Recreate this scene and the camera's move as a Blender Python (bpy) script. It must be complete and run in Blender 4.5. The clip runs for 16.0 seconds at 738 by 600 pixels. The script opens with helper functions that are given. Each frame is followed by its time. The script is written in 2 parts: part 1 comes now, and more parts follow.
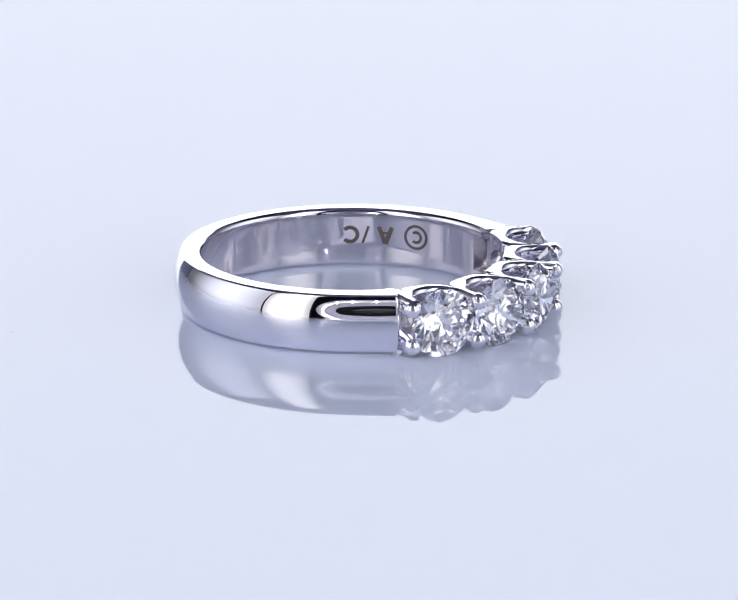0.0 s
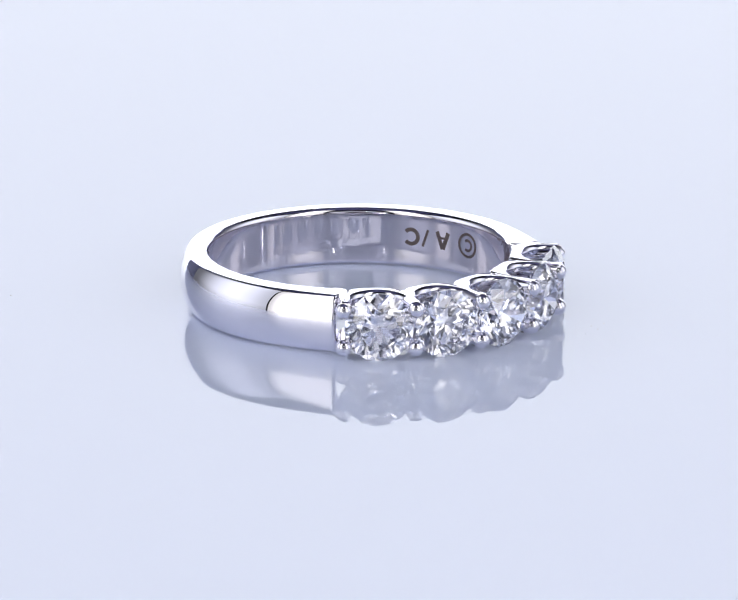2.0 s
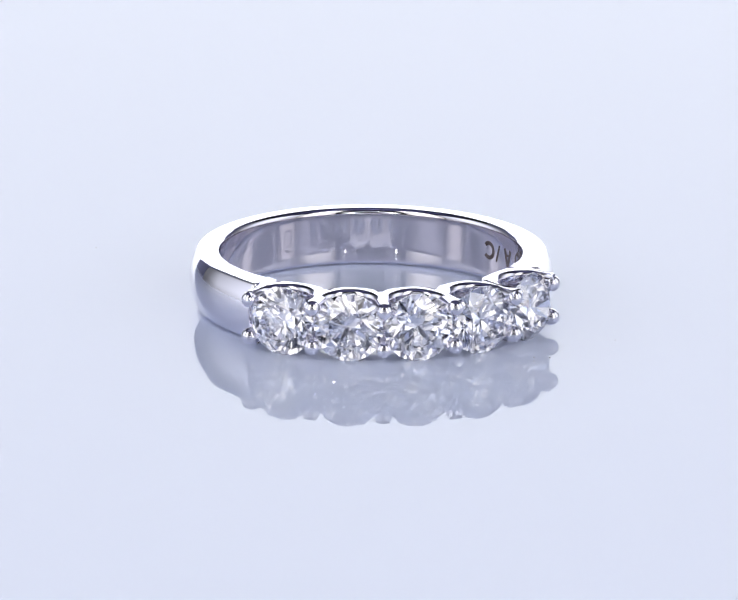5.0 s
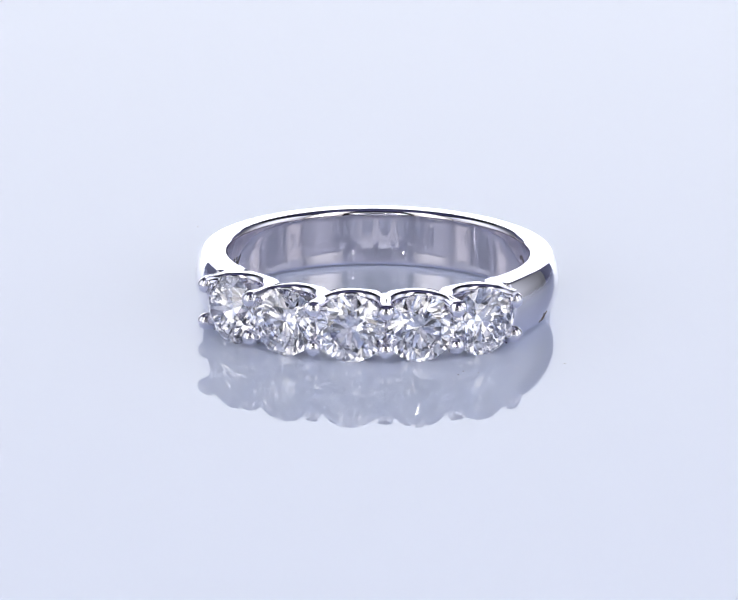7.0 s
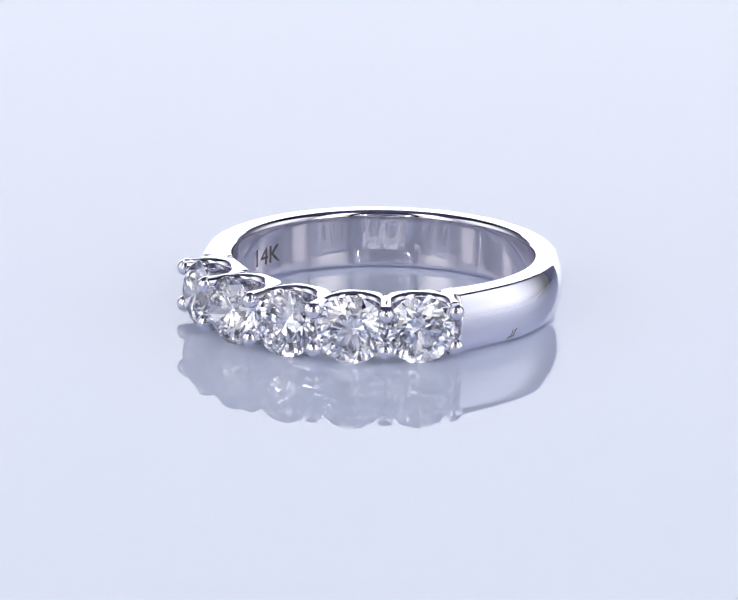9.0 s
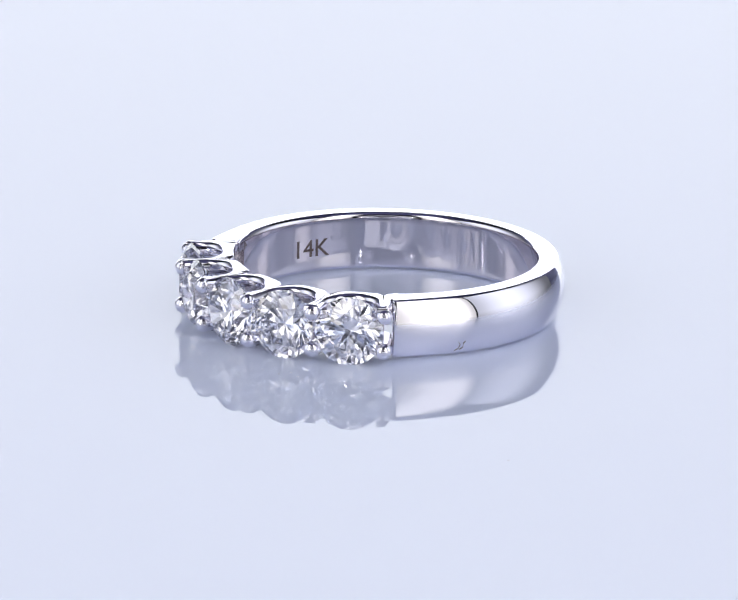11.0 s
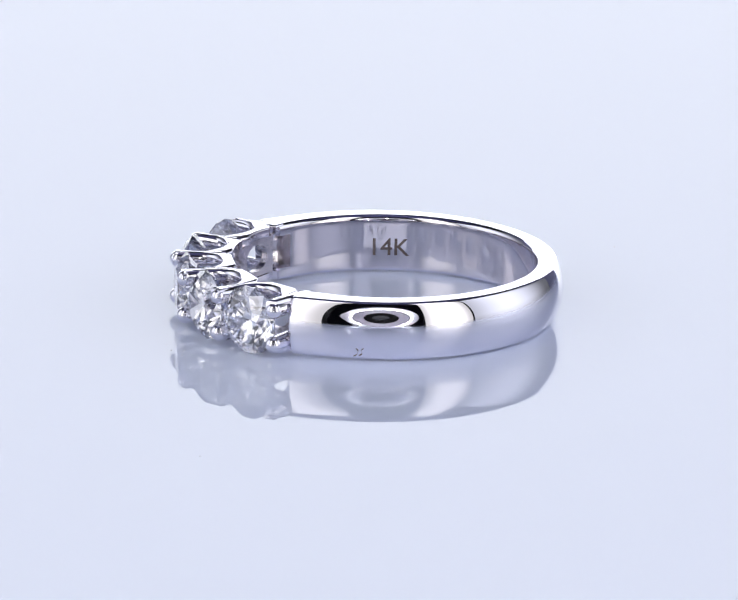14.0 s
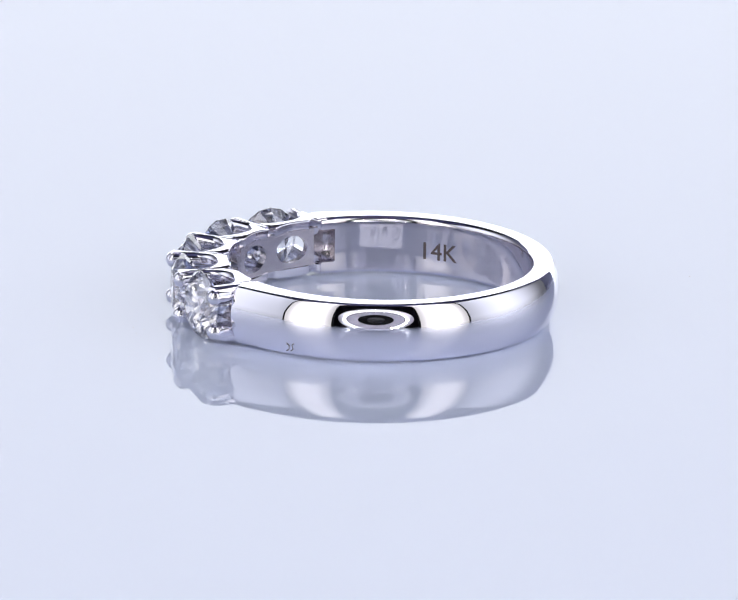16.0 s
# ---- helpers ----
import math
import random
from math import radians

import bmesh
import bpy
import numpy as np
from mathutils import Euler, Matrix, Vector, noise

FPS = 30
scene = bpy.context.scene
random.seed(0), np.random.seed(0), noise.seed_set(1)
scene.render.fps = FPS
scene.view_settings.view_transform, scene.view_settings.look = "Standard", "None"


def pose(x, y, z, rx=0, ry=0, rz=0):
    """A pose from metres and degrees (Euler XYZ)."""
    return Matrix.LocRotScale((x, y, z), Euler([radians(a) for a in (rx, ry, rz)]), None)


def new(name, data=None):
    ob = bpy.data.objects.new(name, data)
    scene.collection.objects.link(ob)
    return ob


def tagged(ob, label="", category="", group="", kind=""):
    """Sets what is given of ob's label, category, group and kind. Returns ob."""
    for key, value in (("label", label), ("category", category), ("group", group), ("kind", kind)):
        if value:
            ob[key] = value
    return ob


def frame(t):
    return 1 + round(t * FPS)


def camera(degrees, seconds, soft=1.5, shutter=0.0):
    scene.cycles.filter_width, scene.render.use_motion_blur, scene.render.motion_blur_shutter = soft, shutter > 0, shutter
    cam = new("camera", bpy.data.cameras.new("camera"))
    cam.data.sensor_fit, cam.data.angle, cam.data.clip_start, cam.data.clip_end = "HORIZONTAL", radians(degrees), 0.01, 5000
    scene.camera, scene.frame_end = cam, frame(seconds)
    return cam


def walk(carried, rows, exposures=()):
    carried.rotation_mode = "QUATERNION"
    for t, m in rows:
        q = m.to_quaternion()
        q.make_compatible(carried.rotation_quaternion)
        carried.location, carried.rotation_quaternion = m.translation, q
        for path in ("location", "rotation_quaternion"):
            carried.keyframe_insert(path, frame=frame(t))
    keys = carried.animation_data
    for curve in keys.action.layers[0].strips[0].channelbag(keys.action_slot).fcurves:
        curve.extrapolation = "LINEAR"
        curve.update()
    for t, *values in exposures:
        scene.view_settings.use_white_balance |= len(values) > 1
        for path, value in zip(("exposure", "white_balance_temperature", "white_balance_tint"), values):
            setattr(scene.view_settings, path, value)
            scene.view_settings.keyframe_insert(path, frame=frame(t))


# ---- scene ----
MM = 0.001


def camera_pose(distance, elevation, yaw, lift, roll):
    """A camera at that distance from the turntable's axis, looking at it but for the small turns yaw and lift (radians)."""
    eye = Vector((0, -distance * math.cos(elevation), distance * math.sin(elevation)))
    pitch = lift - elevation
    ahead = Vector((math.sin(yaw) * math.cos(pitch), math.cos(yaw) * math.cos(pitch), math.sin(pitch)))
    right = ahead.cross(Vector((0, 0, 1))).normalized()
    up = right.cross(ahead)
    c, s = math.cos(roll), math.sin(roll)
    right, up = c * right + s * up, c * up - s * right
    m = Matrix((right, up, -ahead)).transposed().to_4x4()
    m.translation = eye
    return m


# ---- camera: stands still on its stand, 40 cm from the ring ----
CAMERA = camera_pose(0.40075, 0.2790, 0.000626, 0.00158, 0.009229)
cam = camera(5.906, 16.0)
walk(cam, [(0.0, CAMERA), (16.0, CAMERA)], exposures=[(0.0, 0.0), (16.0, 0.0)])

SPEED = 10.7108          # degrees a second, clockwise from above
RING_X, RING_Y = -0.7346 * MM, 0.9416 * MM

# ---- world: the dim studio beyond the light box ----
world = bpy.data.worlds.new("studio")
world.use_nodes = True
world.node_tree.nodes["Background"].inputs[0].default_value = (0.05, 0.055, 0.07, 1)
world.node_tree.nodes["Background"].inputs[1].default_value = 0.3
scene.world = world
scene.cycles.max_bounces, scene.cycles.transmission_bounces, scene.cycles.glossy_bounces = 24, 20, 16     # light turns many times inside a cut stone

BACK_GLOW = (2.56, 2.64, 2.76)
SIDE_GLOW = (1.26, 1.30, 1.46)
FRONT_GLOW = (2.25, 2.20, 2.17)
LED_GLOW = (420.0, 420.0, 432.0)


# ---- materials ----
def material(name, colour, rough=0.5, metal=0.0, ior=1.5):
    m = bpy.data.materials.new(name)
    m.use_nodes = True
    b = m.node_tree.nodes["Principled BSDF"]
    b.inputs["Base Color"].default_value = (*colour, 1)
    b.inputs["Roughness"].default_value = rough
    b.inputs["Metallic"].default_value = metal
    b.inputs["IOR"].default_value = ior
    return m


def add(m, kind, **values):
    n = m.node_tree.nodes.new(kind)
    for key, value in values.items():
        n.inputs[key.replace("_", " ")].default_value = value
    return n


def grain(m, scale, low, high, socket, detail=4.0):
    """Noise in the thing's own space, between low and high, on a float socket of the surface."""
    tree = m.node_tree
    b = tree.nodes["Principled BSDF"]
    co = add(m, "ShaderNodeTexCoord")
    n = add(m, "ShaderNodeTexNoise", Scale=scale, Detail=detail)
    r = add(m, "ShaderNodeMapRange", To_Min=low, To_Max=high)
    tree.links.new(co.outputs["Object"], n.inputs["Vector"])
    tree.links.new(n.outputs[0], r.inputs["Value"])
    tree.links.new(r.outputs[0], b.inputs[socket])


def relief(m, scale, strength, distance, stretch=(1, 1, 1), detail=3.0):
    tree = m.node_tree
    b = tree.nodes["Principled BSDF"]
    co = add(m, "ShaderNodeTexCoord")
    mp = add(m, "ShaderNodeMapping")
    mp.inputs["Scale"].default_value = stretch
    n = add(m, "ShaderNodeTexNoise", Scale=scale, Detail=detail)
    u = add(m, "ShaderNodeBump", Strength=strength, Distance=distance)
    tree.links.new(co.outputs["Object"], mp.inputs["Vector"])
    tree.links.new(mp.outputs[0], n.inputs["Vector"])
    tree.links.new(n.outputs[0], u.inputs["Height"])
    tree.links.new(u.outputs[0], b.inputs["Normal"])


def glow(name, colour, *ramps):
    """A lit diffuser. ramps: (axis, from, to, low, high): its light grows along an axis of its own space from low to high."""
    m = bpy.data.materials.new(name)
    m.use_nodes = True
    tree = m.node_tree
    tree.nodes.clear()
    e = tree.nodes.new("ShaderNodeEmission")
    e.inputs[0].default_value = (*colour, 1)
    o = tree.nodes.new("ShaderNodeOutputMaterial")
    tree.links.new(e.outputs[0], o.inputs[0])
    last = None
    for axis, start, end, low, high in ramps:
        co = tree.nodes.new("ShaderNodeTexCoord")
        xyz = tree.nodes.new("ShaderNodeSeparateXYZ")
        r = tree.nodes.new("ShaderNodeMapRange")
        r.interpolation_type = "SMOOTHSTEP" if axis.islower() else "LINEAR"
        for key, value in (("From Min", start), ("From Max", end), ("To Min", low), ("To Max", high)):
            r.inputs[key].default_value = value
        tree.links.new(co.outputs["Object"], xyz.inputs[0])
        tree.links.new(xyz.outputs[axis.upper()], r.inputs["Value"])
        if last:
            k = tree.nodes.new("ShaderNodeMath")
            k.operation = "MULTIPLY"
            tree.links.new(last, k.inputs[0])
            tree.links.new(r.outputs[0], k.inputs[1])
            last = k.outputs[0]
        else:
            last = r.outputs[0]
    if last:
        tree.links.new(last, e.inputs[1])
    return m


white_gold = material("polished_white_gold", (0.82, 0.81, 0.875), 0.03, 1.0)
grain(white_gold, 900.0, 0.004, 0.022, "Roughness")
bore_gold = material("brushed_white_gold", (0.72, 0.695, 0.74), 0.12, 1.0)
grain(bore_gold, 700.0, 0.01, 0.055, "Roughness")
relief(bore_gold, 1100.0, 0.07, 0.00002, (1, 1, 0.08))
satin_gold = material("as_cast_white_gold", (0.65, 0.615, 0.65), 0.3, 1.0)
grain(satin_gold, 1500.0, 0.12, 0.32, "Roughness")
relief(satin_gold, 2600.0, 0.35, 0.00004)
groove = material("engraved_metal", (0.17, 0.14, 0.13), 0.4, 1.0)
grain(groove, 3000.0, 0.15, 0.6, "Roughness")
relief(groove, 5000.0, 0.5, 0.00003)
acrylic = material("white_acrylic", (0.665, 0.73, 0.925), 0.01, 0.0, 1.50)
grain(acrylic, 60.0, 0.004, 0.012, "Roughness")
fabric = material("white_fabric", (0.78, 0.79, 0.82), 0.8)
relief(fabric, 900.0, 0.2, 0.0005)
black = material("black_plastic", (0.006, 0.006, 0.007), 0.7)
grain(black, 80.0, 0.6, 0.8, "Roughness")
grey = material("grey_plastic", (0.32, 0.32, 0.36), 0.5)
grain(grey, 80.0, 0.4, 0.6, "Roughness")
dark_wall = material("dark_wall", (0.05, 0.05, 0.065), 0.9)
grain(dark_wall, 8.0, 0.8, 0.95, "Roughness")
black.node_tree.nodes["Principled BSDF"].inputs["Specular IOR Level"].default_value = 0.1
pale = material("pale_plastic", (0.50, 0.49, 0.56), 0.6)
grain(pale, 80.0, 0.5, 0.7, "Roughness")
corner_fabric = material("dark_blue_grey_fabric", (0.17, 0.18, 0.28), 0.9)
grain(corner_fabric, 8.0, 0.8, 0.95, "Roughness")
dim_fabric = material("dark_navy_fabric", (0.10, 0.10, 0.22), 0.9)
grain(dim_fabric, 8.0, 0.8, 0.95, "Roughness")
lens_glass = material("coated_lens_glass", (0.01, 0.01, 0.014), 0.03)
dust = material("dust", (0.52, 0.52, 0.58), 0.8)
grain(dust, 4000.0, 0.7, 0.9, "Roughness")
back_light = glow("back_diffuser", BACK_GLOW, ("Z", 0.0, 0.26, 0.72, 0.70))
# side panels: dimmer ends and foot painted into the emission
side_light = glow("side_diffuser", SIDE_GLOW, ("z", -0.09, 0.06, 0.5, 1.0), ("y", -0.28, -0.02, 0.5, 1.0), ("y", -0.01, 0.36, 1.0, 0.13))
# softboxes: hot centre and dimmer edges painted into the emission
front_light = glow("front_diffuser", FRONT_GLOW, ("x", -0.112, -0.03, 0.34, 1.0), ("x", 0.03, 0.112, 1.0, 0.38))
led_light = glow("lit_led", LED_GLOW)


def clear_stone(name, colour):
    m = bpy.data.materials.new(name)
    m.use_nodes = True
    tree = m.node_tree
    tree.nodes.clear()
    g = tree.nodes.new("ShaderNodeBsdfGlass")
    g.inputs["Color"].default_value = (*colour, 1)
    g.inputs["Roughness"].default_value = 0.0
    g.inputs["IOR"].default_value = 2.42
    o = tree.nodes.new("ShaderNodeOutputMaterial")
    tree.links.new(g.outputs[0], o.inputs[0])
    return m


diamond = clear_stone("diamond", (0.996, 0.994, 1.0))
# tinted glass: dispersion's blue and amber flashes painted as facet colour
painted_cool_fire = clear_stone("diamond_painted_cool_fire", (0.78, 0.84, 1.0))
painted_warm_fire = clear_stone("diamond_painted_warm_fire", (1.0, 0.90, 0.55))


# ---- mesh helpers ----
def finish(name, bm, mat, smooth=30):
    bmesh.ops.recalc_face_normals(bm, faces=bm.faces)
    me = bpy.data.meshes.new(name)
    bm.to_mesh(me)
    bm.free()
    me.materials.append(mat)
    if smooth:
        me.polygons.foreach_set("use_smooth", [True] * len(me.polygons))
        me.set_sharp_from_angle(angle=radians(smooth))
    return me


def part(name, bm, mat, parent=None, label="", smooth=30):
    ob = new(name, finish(name, bm, mat, smooth))
    if parent:
        ob.parent = parent
    return tagged(ob, label)


def slab(x0, x1, y0, y1, z0, z1, bevel=0.0):
    bm = bmesh.new()
    bmesh.ops.create_cube(bm, size=1)
    bmesh.ops.scale(bm, vec=(x1 - x0, y1 - y0, z1 - z0), verts=bm.verts)
    bmesh.ops.translate(bm, vec=((x0 + x1) / 2, (y0 + y1) / 2, (z0 + z1) / 2), verts=bm.verts)
    if bevel:
        bmesh.ops.bevel(bm, geom=list(bm.edges), offset=bevel, segments=2, affect="EDGES", profile=0.5)
    return bm


def revolve(profile, start=0.0, end=360.0, steps=128, axis="Z"):
    """A closed profile of (r, z), turned about z from start to end degrees; a full turn closes on itself."""
    bm = bmesh.new()
    full = abs(end - start) >= 359.999
    n = steps if full else steps + 1
    rings = []
    for i in range(n):
        a = radians(start + (end - start) * i / steps)
        rings.append([bm.verts.new((r * math.cos(a), r * math.sin(a), z)) for r, z in profile])
    for i in range(steps):
        p, q = rings[i], rings[(i + 1) % n]
        for j in range(len(profile)):
            k = (j + 1) % len(profile)
            bm.faces.new((p[j], q[j], q[k], p[k]))
    if not full:
        bm.faces.new(rings[0])
        bm.faces.new(rings[-1])
    return bm


def lathe(profile, steps=24):
    """A solid of revolution about z; the profile's first and last points lie on the axis."""
    bm = bmesh.new()
    first, last = bm.verts.new((0, 0, profile[0][1])), bm.verts.new((0, 0, profile[-1][1]))
    rings = [[bm.verts.new((r * math.cos(2 * math.pi * i / steps), r * math.sin(2 * math.pi * i / steps), z)) for i in range(steps)] for r, z in profile[1:-1]]
    for i in range(steps):
        k = (i + 1) % steps
        bm.faces.new((first, rings[0][i], rings[0][k]))
        bm.faces.new((last, rings[-1][k], rings[-1][i]))
        for p, q in zip(rings, rings[1:]):
            bm.faces.new((p[i], q[i], q[k], p[k]))
    return bm


# ---- the light box and the studio round it ----
def studio():
    tagged(part("floor", slab(-0.9, 0.9, -1.2, 0.9, -0.11, -0.09), fabric), "matt white base of the light box", kind="structure")
    tagged(part("wall_back", slab(-0.27, 0.27, 0.42, 0.43, -0.09, 0.27), back_light), "softly glowing white back panel of the light box", kind="structure")
    for name, x in (("wall_left", -0.46), ("wall_right", 0.46)):
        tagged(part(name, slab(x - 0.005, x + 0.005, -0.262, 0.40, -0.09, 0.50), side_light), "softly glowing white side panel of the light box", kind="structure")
    # added panels, out of view: they set the dark tone reflected at the band's sides
    for name, sx in (("wall_corner_left", -1), ("wall_corner_right", 1)):
        ob = tagged(part(name, slab(-0.11, 0.11, -0.004, 0.004, -0.09, 0.50), corner_fabric), "added dark panel across the back corner, to tone the band's reflections", kind="structure")
        ob.matrix_basis = pose(sx * 0.375, 0.435, 0, 0, 0, -sx * 14)
    tagged(part("ceiling", slab(-0.5, 0.5, -0.35, 0.45, 0.81, 0.82), dim_fabric), "unlit navy top of the light box", kind="structure")
    tagged(part("wall_north", slab(-0.9, 0.9, 0.88, 0.9, -0.09, 1.4), dark_wall), "dark studio wall", kind="structure")
    tagged(part("wall_south", slab(-0.9, 0.9, -1.2, -1.18, -0.09, 1.4), dark_wall), "dark studio wall", kind="structure")
    tagged(part("wall_west", slab(-0.9, -0.88, -1.18, 0.88, -0.09, 1.4), dark_wall), "dark studio wall", kind="structure")
    tagged(part("wall_east", slab(0.88, 0.9, -1.18, 0.88, -0.09, 1.4), dark_wall), "dark studio wall", kind="structure")
    tagged(part("studio_ceiling", slab(-0.9, 0.9, -1.2, 0.9, 1.4, 1.42), dark_wall), "dark studio ceiling", kind="structure")


def softbox(m):
    box = tagged(new("softbox"), "black-framed softbox with a warm white lit diffuser", "softbox", "front softboxes")
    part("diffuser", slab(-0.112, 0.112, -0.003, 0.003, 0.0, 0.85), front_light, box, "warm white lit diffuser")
    for x0, x1, z0, z1 in ((-0.119, -0.112, -0.01, 0.86), (0.112, 0.119, -0.01, 0.86), (-0.112, 0.112, -0.01, 0.0), (-0.112, 0.112, 0.85, 0.86)):
        part("frame", slab(x0, x1, -0.012, 0.012, z0, z1, 0.001), black, box)
    part("housing", slab(-0.119, 0.119, 0.0125, 0.06, -0.01, 0.86, 0.004), black, box, "black fabric housing")
    box.matrix_basis = m
    return box


def ring_light():
    light = tagged(new("ring_light"), "white ring light of small bright LEDs round the lens", "ring light")
    part("housing", revolve([(0.132, -0.012), (0.171, -0.012), (0.173, -0.008), (0.172, -0.001), (0.169, 0.0), (0.134, 0.0), (0.132, -0.002)], steps=96), fabric, light, "white annular housing")
    part("inner_lip", revolve([(0.081, -0.02), (0.131, -0.02), (0.131, -0.014), (0.081, -0.014)], steps=96), pale, light, "pale grey inner ring")
    bead = lathe([(0, 0.0), (0.0025, 0.0), (0.0025, 0.0012), (0.0017, 0.0023), (0, 0.0027)], 10)
    me = finish("led", bead, led_light)
    for i in range(24):
        a = 2 * math.pi * i / 24
        o = new("led", me)
        o.parent = light
        o.location = (0.140 * math.cos(a), 0.140 * math.sin(a), 0.0002)
    light.matrix_basis = CAMERA @ Matrix.Translation((0, 0, 0.004)) @ pose(0, 0, 0, 0, 180, 0)
    return light


def photo_camera():
    body = tagged(new("photo_camera"), "black camera with a large macro lens", "camera")
    part("barrel", revolve([(0.040, -0.12), (0.077, -0.12), (0.079, -0.03), (0.079, -0.012), (0.074, -0.010), (0.040, -0.018)], steps=64), black, body)
    part("front_glass", lathe([(0, -0.028), (0.0399, -0.028), (0.0399, -0.022), (0.020, -0.020), (0, -0.019)], 48), lens_glass, body, "dark coated front lens")
    part("body", slab(-0.07, 0.07, -0.05, 0.055, -0.19, -0.121, 0.006), black, body)
    body.matrix_basis = CAMERA @ pose(0, 0, 0, 0, 180, 0)
    return body


def turntable():
    table = tagged(new("turntable"), "glossy white acrylic turntable that slowly turns", "turntable")
    part("plate", lathe([(0, 0), (0.1385, 0), (0.1398, -0.0004), (0.1402, -0.0015), (0.14, -0.006), (0, -0.006)], 128), acrylic, table, "mirror-glossy white acrylic plate", 0)
    part("base", lathe([(0, -0.0062), (0.10, -0.0062), (0.102, -0.008), (0.102, -0.0898), (0, -0.0898)], 96), fabric, table, "white drum base")
    return table


studio()
for sx in (-1, 1):
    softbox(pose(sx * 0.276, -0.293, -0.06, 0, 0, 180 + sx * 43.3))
ring_light()
photo_camera()
table = turntable()

# ---- the ring ----
R_BORE, R_OUT, R_RIM = 8.44 * MM, 10.0 * MM, 9.60 * MM
MID, HALF = 1.80 * MM, 1.495 * MM
EDGE, EDGE_LOW = 0.23 * MM, 0.42 * MM      # rounding of the upper rim and of the rim that it lies on
TILT = 0.40                      # the stones stand proud of the band and lift the head a little, degrees
HEAD, PITCH = -22.7, 19.9        # middle of the head and the angle from stone to stone, degrees
R_STONE = 1.93 * MM
TIPS = (11.70, 11.93, 12.05, 12.05, 11.93, 11.66)      # how far out each pair of prongs reaches, mm
SPREAD = (1.05, 1.08, 1.08, 1.06, 1.02, 0.98)           # half the height between the two prongs of a pair, mm
GIRDLES = (10.95, 11.09, 11.15, 11.09, 10.95)
R_TIP = 11.90 * MM
SHOULDER = 2.5 * PITCH + 2.7     # from the head's middle to the band's cut ends


def band_profile():
    outer = []
    sag = R_OUT - R_RIM
    radius = (HALF * HALF + sag * sag) / (2 * sag)
    top = math.asin(HALF / radius)
    for i in range(25):
        a = -top + 2 * top * i / 24
        outer.append((R_OUT - radius * (1 - math.cos(a)), MID + radius * math.sin(a)))

    def side(rounding):
        """From the dome's edge over the flat rim into the bore, for the upper side."""
        edge = []
        for i in range(1, 7):
            a = top + (math.pi / 2 - top) * i / 6
            edge.append((R_RIM - rounding * (math.cos(top) - math.cos(a)), MID + HALF + rounding * (math.sin(a) - math.sin(top))))
        roof = edge[-1][1]
        edge.append((edge[-1][0] - 0.03 * MM, roof))
        fillet = 0.32 * MM
        rim = []
        for i in range(9):
            a = math.pi / 2 * (1 - i / 8)
            rim.append((R_BORE + fillet * (1 - math.cos(a)), roof - fillet * (1 - math.sin(a))))
        return edge + [(rim[0][0] + 0.04 * MM, roof)] + rim

    upper, lower = side(EDGE), side(EDGE_LOW)
    bore = [(R_BORE, MID + z * MM) for z in (0.96, 0.92, 0.75, 0.5, 0.25, 0.0, -0.25, -0.5, -0.75, -0.92, -0.96)]
    return outer + upper + bore + [(r, 2 * MID - z) for r, z in reversed(lower)]


def swell_at(deg):
    """How much further out the band's outer face lies at an angle: it swells towards the head."""
    off = abs((deg - HEAD + 180) % 360 - 180) - SHOULDER
    off = max(0.0, off)
    return 0.145 * MM * (1 + math.cos(math.pi * min(1.0, off / 110.0))) + 0.35 * MM * max(0.0, 1 - off / 18.0) ** 2


def band_mesh():
    """The domed band from one side of the head round to the other, swelling towards it; a pocket opens into the bore behind each cut end."""
    bm = bmesh.new()
    profile = band_profile()
    cut, steps = HEAD + SHOULDER, 280
    span = 360 - 2 * SHOULDER
    angles = [(cut + e, d) for e, d in ((0.0, 1.34), (0.25, 1.33), (0.5, 1.3), (0.8, 1.26), (1.3, 1.18), (2.0, 1.08), (2.8, 0.98), (3.6, 0.9), (5.0, 0.9), (5.5, 0.0))]
    angles += [(cut + 5.5 + (span - 11.0) * i / steps, 0.0) for i in range(1, steps)]
    angles += [(2 * HEAD + 360 - a, d) for a, d in reversed(angles[:10])]
    rings = []
    for deg, deep in angles:
        a = radians(deg)
        ring_verts = []
        swell = swell_at(deg)
        for r, z in profile:
            r += swell * min(1.0, max(0.0, (r - 8.8 * MM) / (0.7 * MM)))
            if deep and r < 8.5 * MM and abs(z - MID) < 0.93 * MM:
                r += deep * MM * math.sqrt(1 - (0.88 * (z - MID) / (0.93 * MM)) ** 2)
            elif r > 9.3 * MM:
                r -= 0.17 * MM * max(0.0, 1 - min(deg - cut, cut + span - deg) / 0.8) ** 2
            ring_verts.append(bm.verts.new((r * math.cos(a), r * math.sin(a), z)))
        rings.append(ring_verts)
    n = len(profile)
    for p, q in zip(rings, rings[1:]):
        for j in range(n):
            k = (j + 1) % n
            bm.faces.new((p[j], q[j], q[k], p[k]))
    bm.faces.new(rings[0])
    bm.faces.new(rings[-1])
    return bm


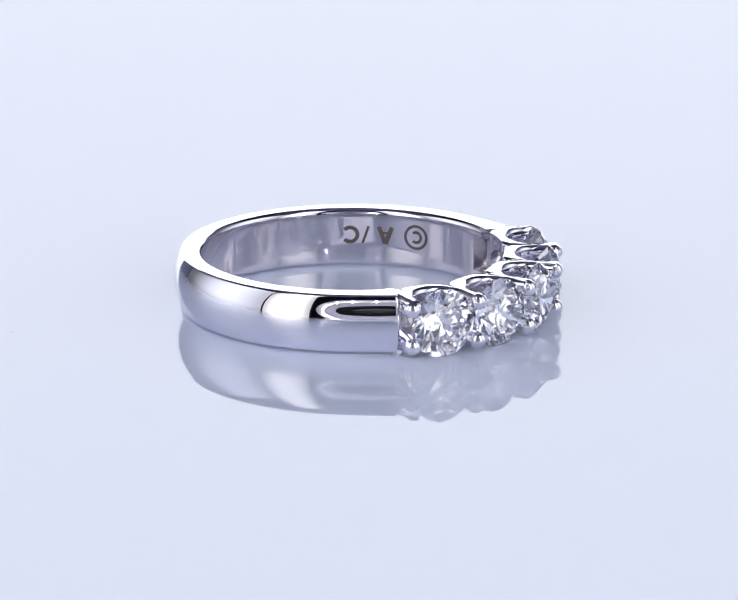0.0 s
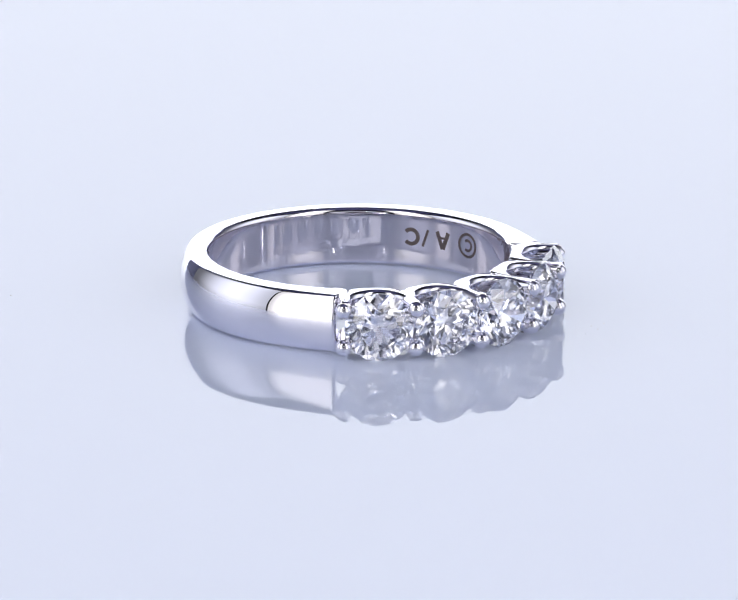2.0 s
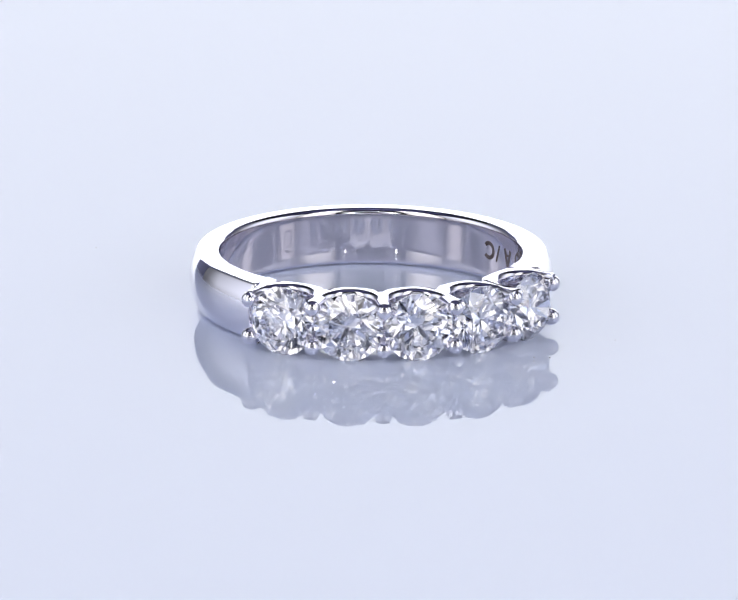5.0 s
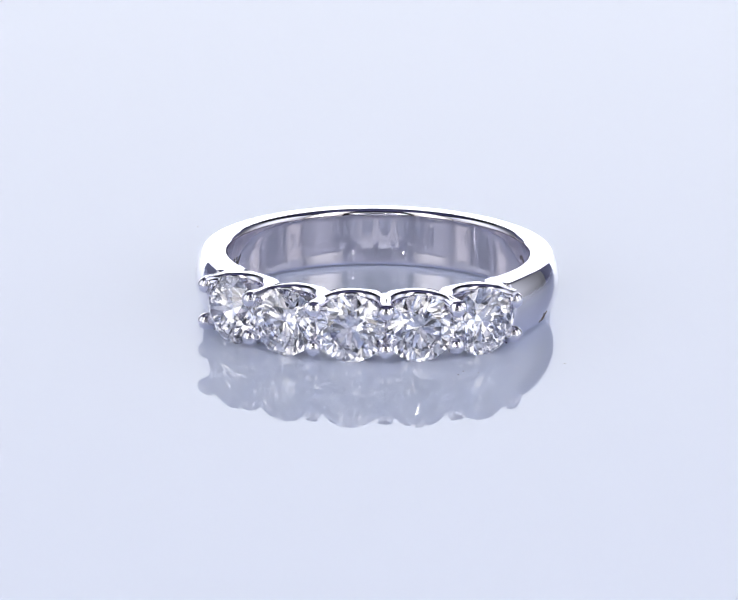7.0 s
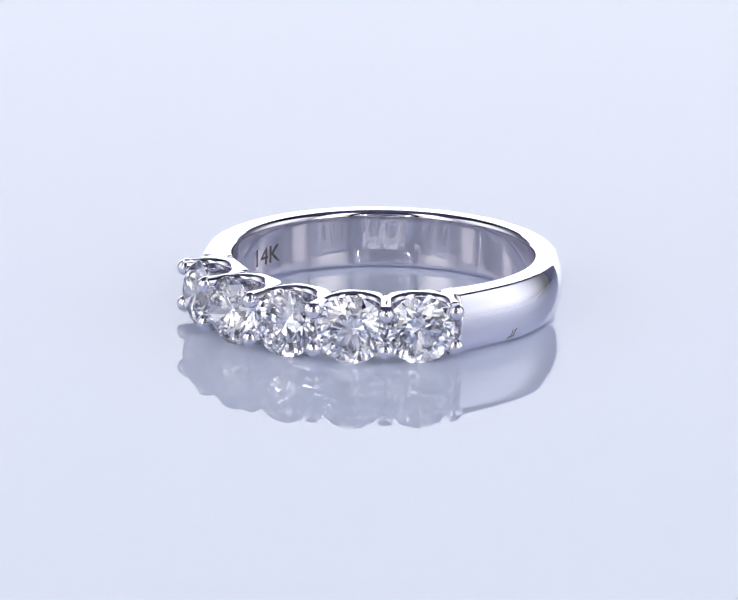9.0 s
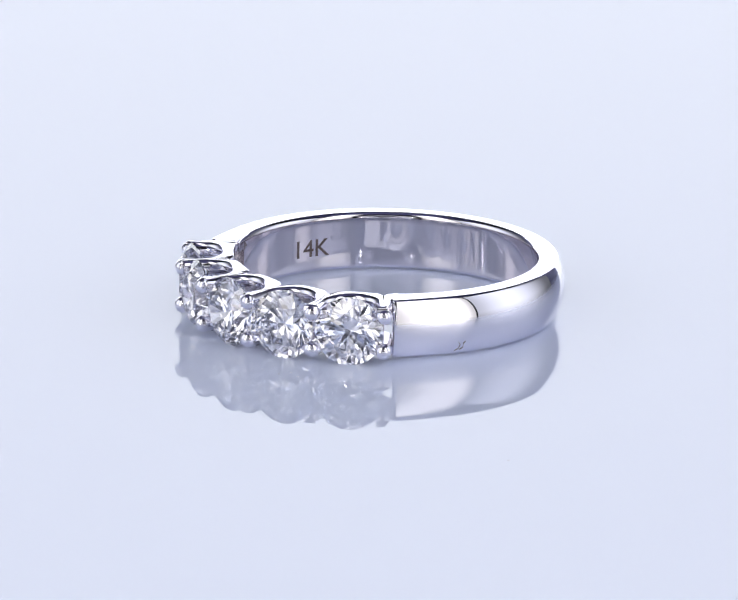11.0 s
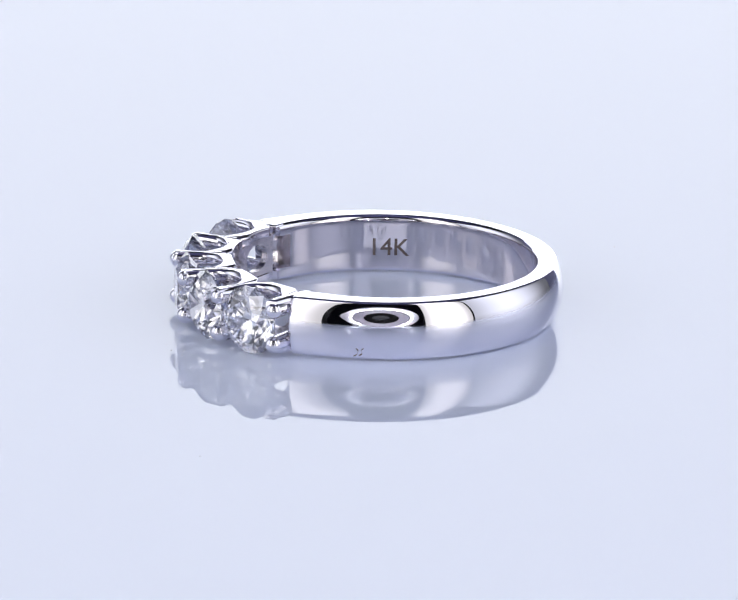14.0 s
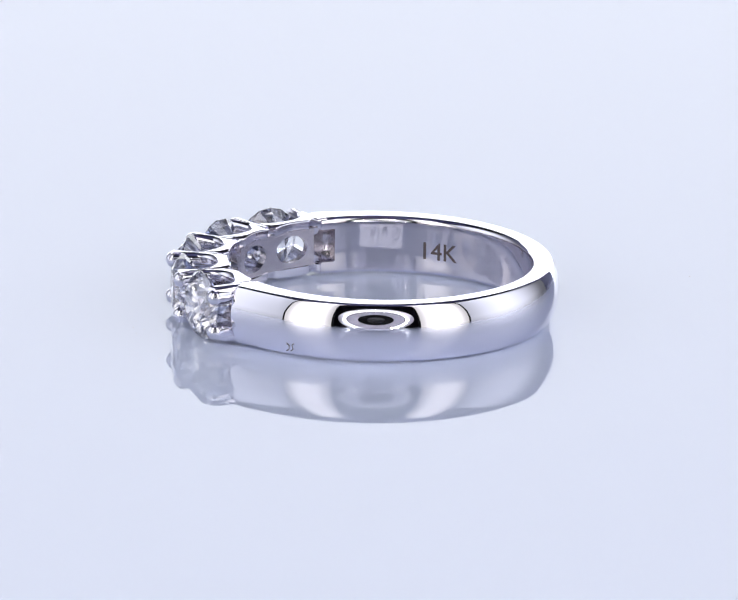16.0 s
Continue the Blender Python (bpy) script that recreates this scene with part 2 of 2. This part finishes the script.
def brilliant():
    """A round brilliant of girdle radius 1, its axis along z, table up."""
    bm = bmesh.new()

    def at(r, deg, z):
        return bm.verts.new((r * math.cos(radians(deg)), r * math.sin(radians(deg)), z))

    crown, deep, thick = 0.31, 0.86, 0.04
    tab, star, low = 0.57, 0.80, 0.22
    cos = math.cos(radians(22.5))
    t = [at(tab, 45 * k, crown) for k in range(8)]
    s = [at(star, 45 * k + 22.5, crown * (1 - star * cos) / (1 - tab)) for k in range(8)]
    g = [at(1, 22.5 * k, 0) for k in range(16)]
    h = [at(1, 22.5 * k, -thick) for k in range(16)]
    p = [at(low, 45 * k + 22.5, -thick - deep * (1 - low * cos)) for k in range(8)]
    c = bm.verts.new((0, 0, -thick - deep))
    bm.faces.new(t)
    for k in range(8):
        n = (k + 1) % 8
        a, b, d = 2 * k, 2 * k + 1, (2 * k + 2) % 16
        bm.faces.new((t[k], s[k - 1], g[a], s[k]))
        bm.faces.new((t[k], s[k], t[n]))
        bm.faces.new((s[k], g[a], g[b]))
        bm.faces.new((s[k], g[b], g[d]))
        bm.faces.new((c, p[k - 1], h[a], p[k]))
        bm.faces.new((p[k], h[a], h[b]))
        bm.faces.new((p[k], h[b], h[d]))
        bm.faces.new((g[a], g[b], h[b], h[a]))
        bm.faces.new((g[b], g[d], h[d], h[b]))
    return bm


def rail(top, thick, back, dip):
    """One of the head's two scalloped rails: from the bore out to the prongs, with a U for each stone, arched over each stone
    and lower at the prongs. top: the height of its outer face; thick and dip are negative for the lower rail."""
    bm = bmesh.new()

    def polar(r, deg):
        return (r * math.cos(radians(deg)), r * math.sin(radians(deg)))

    deep, wide, tail = 9.2 * MM, 1.64 * MM, 5.0
    reach = [(t - back) * MM for t in TIPS]
    columns = []

    def column(inner, outer, deg):
        columns.append((inner, outer, deg))

    for sign, k in ((-1, 0), (1, 5)):
        ends = []
        for r, d in ((9.6, 5.0), (9.72, 4.2), (9.9, 3.4), (10.05, 2.8), (10.35, 2.3), (10.7, 1.8), (reach[k] / MM, 1.2)):
            deg = HEAD + sign * (2.5 * PITCH + d)
            ends.append((polar(R_BORE + 0.10 * MM, deg), polar(r * MM, deg), deg))
        if sign < 0:
            columns.extend(ends)
            for c in range(5):
                mid = HEAD + (c - 2) * PITCH
                ux, uy = polar(1, mid)
                for i in range(33):
                    a = math.pi * i / 32
                    s = -wide * math.cos(a)
                    far = reach[c] + (reach[c + 1] - reach[c]) * i / 32
                    r = far - (far - deep) * math.sin(a) ** 0.7
                    deg = mid + PITCH * (i / 32 - 0.5)
                    notch = 0.15 * (1 + math.cos(math.pi * min(1.0, min(i, 32 - i) / 32 * PITCH / 2.6)))
                    column(polar(R_BORE + (0.10 + notch) * MM, deg), (r * ux - s * uy, r * uy + s * ux), deg)
        else:
            columns.extend(reversed(ends))

    def drop(x, y):
        off = abs(math.degrees(math.atan2(y, x)) - HEAD)
        if off > 2.5 * PITCH:
            return 0.4 * dip * max(0.0, 1 - (off - 2.5 * PITCH) / tail)
        u = abs(((off / PITCH) + 0.5) % 1 - 0.5) * 2
        return (0.4 if off > 2 * PITCH else 1.0) * dip * u * u

    sign = math.copysign(1, thick)
    soft, lip = 0.29 * MM, 0.10 * MM          # rounding of the stones' edge and of the bore's edge
    steps = 5
    rows = []
    for n, ((ix, iy), (ox, oy), deg) in enumerate(columns):
        before, after = columns[max(n - 1, 0)][1], columns[min(n + 1, len(columns) - 1)][1]
        tx, ty = after[0] - before[0], after[1] - before[1]
        long = math.hypot(tx, ty) or 1.0
        nx, ny = -ty / long, tx / long
        ux, uy = polar(1, deg)
        zi, zo = top - drop(ix, iy), top - drop(ox, oy)
        outline = []
        for k in range(steps):
            a = math.pi / 2 * k / (steps - 1)
            outline.append((ix + ux * lip * (1 - math.cos(a)), iy + uy * lip * (1 - math.cos(a)), zi - sign * lip * (1 - math.sin(a))))
        for k in range(steps):
            a = math.pi / 2 * (1 - k / (steps - 1))
            w = soft * (1 - math.cos(a))
            outline.append((ox + nx * w, oy + ny * w, zo - sign * soft * (1 - math.sin(a))))
        outline += [(ox, oy, zo - thick), (ix, iy, zi - thick)]
        rows.append([bm.verts.new(v) for v in outline])
    n = len(rows[0])
    for p, q in zip(rows, rows[1:]):
        for j in range(n):
            k = (j + 1) % n
            bm.faces.new((p[j], q[j], q[k], p[k]))
    bm.faces.new(rows[0])
    bm.faces.new(rows[-1])
    return bm


def gallery_wall(start, end, hole, low, high):
    """A piece of the bore's wall behind a stone, with an oval window."""
    bm = bmesh.new()
    n = 40
    mid, wide, tall = (start + end) / 2, (end - start) / 2, (high - low) / 2
    layers = []
    for r in (R_BORE + 0.16 * MM, R_BORE + 0.60 * MM):
        ring_in, ring_out = [], []
        for i in range(n):
            a = 2 * math.pi * i / n
            u, v = math.cos(a), math.sin(a)
            k = 1 / max(abs(u), abs(v))
            for ring, f, g in ((ring_in, hole * u, hole * 1.02 * v), (ring_out, k * u, k * v)):
                deg = radians(mid + wide * f)
                ring.append(bm.verts.new((r * math.cos(deg), r * math.sin(deg), (low + high) / 2 + tall * g)))
        layers.append((ring_in, ring_out))
    (ai, ao), (bi, bo) = layers
    for i in range(n):
        k = (i + 1) % n
        bm.faces.new((ai[i], ai[k], ao[k], ao[i]))
        bm.faces.new((bi[i], bo[i], bo[k], bi[k]))
        bm.faces.new((ai[i], bi[i], bi[k], ai[k]))
        bm.faces.new((ao[i], ao[k], bo[k], bo[i]))
    return bm


def prong_bm():
    """A prong along z from the head's body out to its rounded bead."""
    profile = [(0, 0), (0.46 * MM, 0), (0.45 * MM, 0.9 * MM)]
    root, bead = 9.0 * MM, 0.47 * MM
    centre = R_TIP - bead - root
    for i in range(9):
        a = radians(-20 + 110 * i / 9)
        profile.append((bead * math.cos(a), centre + bead * math.sin(a)))
    profile.append((0, centre + bead))
    return lathe(profile, 28)


def end_prong_bm():
    """A stouter prong that grows out of the band's cut end; its tip is 2.8 mm from its root."""
    profile = [(0, 0), (0.43 * MM, 0), (0.45 * MM, 1.0 * MM), (0.46 * MM, 1.80 * MM)]
    for i in range(9):
        a = radians(-15 + 105 * i / 9)
        profile.append((0.47 * MM * math.cos(a), 2.33 * MM + 0.47 * MM * math.sin(a)))
    profile.append((0, 2.80 * MM))
    return lathe(profile, 28)


def wrap(me, radius, middle, height):
    """Bends a flat mesh (x along, y up, z out of the metal) onto the bore, read from inside."""
    for v in me.vertices:
        a = radians(middle) - v.co.x / radius
        r = radius - v.co.z
        v.co = (r * math.cos(a), r * math.sin(a), height + v.co.y)


def letters(text, size, parent, middle, height, flip=False):
    cu = bpy.data.curves.new("engraving", "FONT")
    cu.body, cu.size, cu.extrude = text, size, 0.004 * MM
    cu.align_x, cu.align_y, cu.resolution_u = "CENTER", "CENTER", 3
    cu.offset = 0.012 * MM
    temp = new("engraving", cu)
    bpy.context.view_layer.update()
    me = bpy.data.meshes.new_from_object(temp.evaluated_get(bpy.context.evaluated_depsgraph_get()))
    bpy.data.objects.remove(temp)
    bm = bmesh.new()
    bm.from_mesh(me)
    bmesh.ops.subdivide_edges(bm, edges=[e for e in bm.edges if e.calc_length() > 0.3 * MM], cuts=3)
    bm.to_mesh(me)
    bm.free()
    if flip:
        for v in me.vertices:
            v.co.x, v.co.y = -v.co.x, -v.co.y
    wrap(me, R_BORE, middle, height)
    me.materials.clear()
    me.materials.append(groove)
    ob = new("engraving", me)
    ob.parent = parent
    return tagged(ob, "dark engraved characters")


def stroke(points, width, parent, middle, height, closed=False):
    """A worn engraved line of a maker's mark on the bore, as a flat band."""
    bm = bmesh.new()
    left, right = [], []
    n = len(points)
    for i in range(n):
        a = Vector(points[(i - 1) % n] if closed else points[max(i - 1, 0)])
        b = Vector(points[(i + 1) % n] if closed else points[min(i + 1, n - 1)])
        d = (b - a).normalized() * width / 2
        x, y = points[i]
        left.append((x - d.y, y + d.x))
        right.append((x + d.y, y - d.x))
    rows = []
    for (x0, y0), (x1, y1) in zip(left, right):
        rows.append([bm.verts.new((x0 * MM, y0 * MM, 0.006 * MM)), bm.verts.new((x1 * MM, y1 * MM, 0.006 * MM)),
                     bm.verts.new((x1 * MM, y1 * MM, -0.01 * MM)), bm.verts.new((x0 * MM, y0 * MM, -0.01 * MM))])
    for i in range(n if closed else n - 1):
        p, q = rows[i], rows[(i + 1) % n]
        for j in range(4):
            k = (j + 1) % 4
            bm.faces.new((p[j], p[k], q[k], q[j]))
    if not closed:
        bm.faces.new(rows[0])
        bm.faces.new(rows[-1])
    me = finish("engraving", bm, groove)
    wrap(me, R_BORE, middle, height)
    ob = new("engraving", me)
    ob.parent = parent
    return tagged(ob, "dark engraved maker's mark")


def nick(points, parent, middle, height):
    """A fine scratched mark low on the band's outer face."""
    sag = R_OUT - R_RIM
    radius = (HALF * HALF + sag * sag) / (2 * sag)
    bm = bmesh.new()
    rows = []
    for x, y in points:
        z = height + y * MM
        r = R_OUT - radius + math.sqrt(radius ** 2 - (z - MID) ** 2)
        a = radians(middle) + x * MM / R_OUT
        ring_verts = []
        for dz, dr in ((-0.025, 0.002), (0.025, 0.002), (0.025, -0.02), (-0.025, -0.02)):
            q = r + swell_at(middle) + (dr + 0.024) * MM
            ring_verts.append(bm.verts.new((q * math.cos(a), q * math.sin(a), z + dz * MM)))
        rows.append(ring_verts)
    for p, q in zip(rows, rows[1:]):
        for j in range(4):
            k = (j + 1) % 4
            bm.faces.new((p[j], p[k], q[k], q[j]))
    bm.faces.new(rows[0])
    bm.faces.new(rows[-1])
    return part("scratch", bm, groove, parent, "fine dark scratched hallmark")


def circle(x, y, r, start=0, end=360, n=24):
    full = end - start >= 360
    return [(x + r * math.cos(radians(start + (end - start) * i / (n if full else n - 1))), y + r * math.sin(radians(start + (end - start) * i / (n if full else n - 1)))) for i in range(n)]


def diamond_ring():
    ring = tagged(new("diamond_ring"), "polished white gold ring with five round diamonds, lying on the turntable", "ring")
    band = part("band", band_mesh(), white_gold, ring, "polished domed white gold band", 28)
    band.data.materials.append(bore_gold)
    band.data.materials.append(satin_gold)
    for f in band.data.polygons:
        if math.hypot(f.center.x, f.center.y) < R_BORE + 0.02 * MM:
            f.material_index = 1
        elif f.normal.x * f.center.x + f.normal.y * f.center.y < 0 and abs(f.center.z - MID) < 0.93 * MM:
            f.material_index = 2
    roof = MID + HALF + EDGE * (1 - math.sin(math.asin(2 * HALF * (R_OUT - R_RIM) / (HALF ** 2 + (R_OUT - R_RIM) ** 2)))) + 0.012 * MM
    low, high = 2 * MID - roof, roof
    part("gallery_rail", rail(high, 0.50 * MM, 0.30, 0.17 * MM), white_gold, ring, "scalloped white gold rail")
    part("gallery_rail", rail(low, -0.50 * MM, 0.75, -0.15 * MM), white_gold, ring, "scalloped white gold rail")
    for k in range(5):
        mid = HEAD + (k - 2) * PITCH
        part("gallery_wall", gallery_wall(mid - PITCH / 2, mid + PITCH / 2, 0.72, low + 0.55 * MM, high - 0.55 * MM), satin_gold, ring)
    prong, stout = finish("prong", prong_bm(), white_gold, 40), finish("prong", end_prong_bm(), white_gold, 40)
    for k in range(6):
        mid = HEAD + (k - 2.5) * PITCH
        for z in (MID - SPREAD[k] * MM, MID + SPREAD[k] * MM):
            o = new("prong", stout if k in (0, 5) else prong)
            o.parent = ring
            tagged(o, "round-tipped white gold prong")
            if k in (0, 5):
                a, b = radians(mid), radians(mid + (0.4 if k else -0.4))
                tip = Vector((TIPS[k] * MM * math.cos(a), TIPS[k] * MM * math.sin(a), z))
                root = Vector((9.15 * MM * math.cos(b), 9.15 * MM * math.sin(b), MID + (z - MID) * 0.96))
                way = (tip - root).normalized()
                o.matrix_basis = Matrix.Translation(tip - way * 2.80 * MM) @ way.to_track_quat("Z", "Y").to_matrix().to_4x4()
            else:
                o.matrix_basis = pose(0, 0, 0, 0, 0, mid) @ Matrix.Translation((9.0 * MM + TIPS[k] * MM - R_TIP, 0, z)) @ pose(0, 0, 0, 0, 90, 0)
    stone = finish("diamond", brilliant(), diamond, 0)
    stone.materials.append(painted_cool_fire)
    stone.materials.append(painted_warm_fire)
    # a few pavilion facets take the painted flashes at random
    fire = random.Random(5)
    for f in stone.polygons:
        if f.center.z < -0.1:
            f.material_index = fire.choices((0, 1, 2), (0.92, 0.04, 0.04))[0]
    spins = (4, 17, -9, 26, 11)
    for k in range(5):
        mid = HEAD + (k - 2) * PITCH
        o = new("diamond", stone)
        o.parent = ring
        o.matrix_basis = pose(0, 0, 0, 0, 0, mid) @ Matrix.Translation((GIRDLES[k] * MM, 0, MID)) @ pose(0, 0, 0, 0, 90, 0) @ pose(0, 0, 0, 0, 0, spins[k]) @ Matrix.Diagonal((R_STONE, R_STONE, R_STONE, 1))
        tagged(o, "clear round brilliant-cut diamond, a few back facets tinted as colour flashes")
    letters("14K", 1.42 * MM, ring, -121.5, 1.50 * MM)
    mark = 1.90 * MM
    stroke(circle(0, 0, 0.42, -140, 140, 20), 0.23, ring, 90.8, mark)
    stroke([(-0.17, -0.5), (0.17, 0.5)], 0.15, ring, 84.8, mark)
    stroke([(-0.38, 0.5), (-0.02, -0.5)], 0.24, ring, 77.0, mark)
    stroke([(0.0, -0.5), (0.38, 0.5)], 0.26, ring, 77.0, mark)
    stroke([(-0.16, 0.14), (0.2, 0.14)], 0.14, ring, 77.0, mark)
    stroke(circle(0, 0, 0.66), 0.16, ring, 64.4, 1.95 * MM, True)
    stroke(circle(0, 0, 0.30, -130, 130, 16), 0.16, ring, 64.4, 1.95 * MM)
    for points in ([(-0.16, -0.12), (-0.04, -0.06), (0.02, 0.1), (-0.06, 0.2)], [(0.02, -0.1), (0.14, -0.02), (0.12, 0.14), (0.2, 0.2)]):
        nick([(1.6 * x, 1.6 * y) for x, y in points], ring, 51.6, 0.55 * MM)
    return ring


ring = diamond_ring()


# ---- dust on the turntable: place and size in millimetres ----
def speck(x, y, size, long, turn, seed):
    rng = random.Random(seed)
    bm = bmesh.new()
    bmesh.ops.create_icosphere(bm, subdivisions=2, radius=1)
    for v in bm.verts:
        v.co *= rng.uniform(0.7, 1.2)
        v.co.x *= long
        v.co.z = max(v.co.z, -0.6) + 0.6
        v.co *= 0.62 * size * MM
        v.co.z *= 0.5
    ob = part("dust_speck", bm, dust, None, "", 60)
    tagged(ob, "tiny grey dust speck lying on the turntable", "dust", "dust on the turntable")
    return ob, Matrix.Translation((x * MM, y * MM, 0)) @ pose(0, 0, 0, 0, 0, turn)


SPECKS = [speck(13.2, 2.9, 0.055, 1.6, 80, 1), speck(13.25, 1.75, 0.06, 1.5, 75, 2), speck(12.7, 2.2, 0.05, 2.2, 60, 3), speck(12.55, 8.0, 0.04, 4.0, 100, 4),
          speck(21.3, 19.8, 0.028, 5.0, 120, 5), speck(-19.5, -4.9, 0.07, 1.5, 20, 7), speck(12.95, 0.6, 0.04, 1.4, 10, 8)]


def motions():
    """The turntable turns steadily and carries what lies on it."""
    table_rows, ring_rows = [], []
    lean = Matrix.Rotation(radians(TILT), 4, (math.sin(radians(HEAD)), -math.cos(radians(HEAD)), 0))
    for i in range(17):
        turn = pose(0, 0, 0, 0, 0, -SPEED * i)
        table_rows.append((i, turn))
        ring_rows.append((i, turn @ Matrix.Translation((RING_X, RING_Y, 0)) @ lean))
    for ob, place in SPECKS:
        walk(ob, [(t, turn @ place) for t, turn in table_rows])
    walk(table, table_rows)
    walk(ring, ring_rows)


motions()
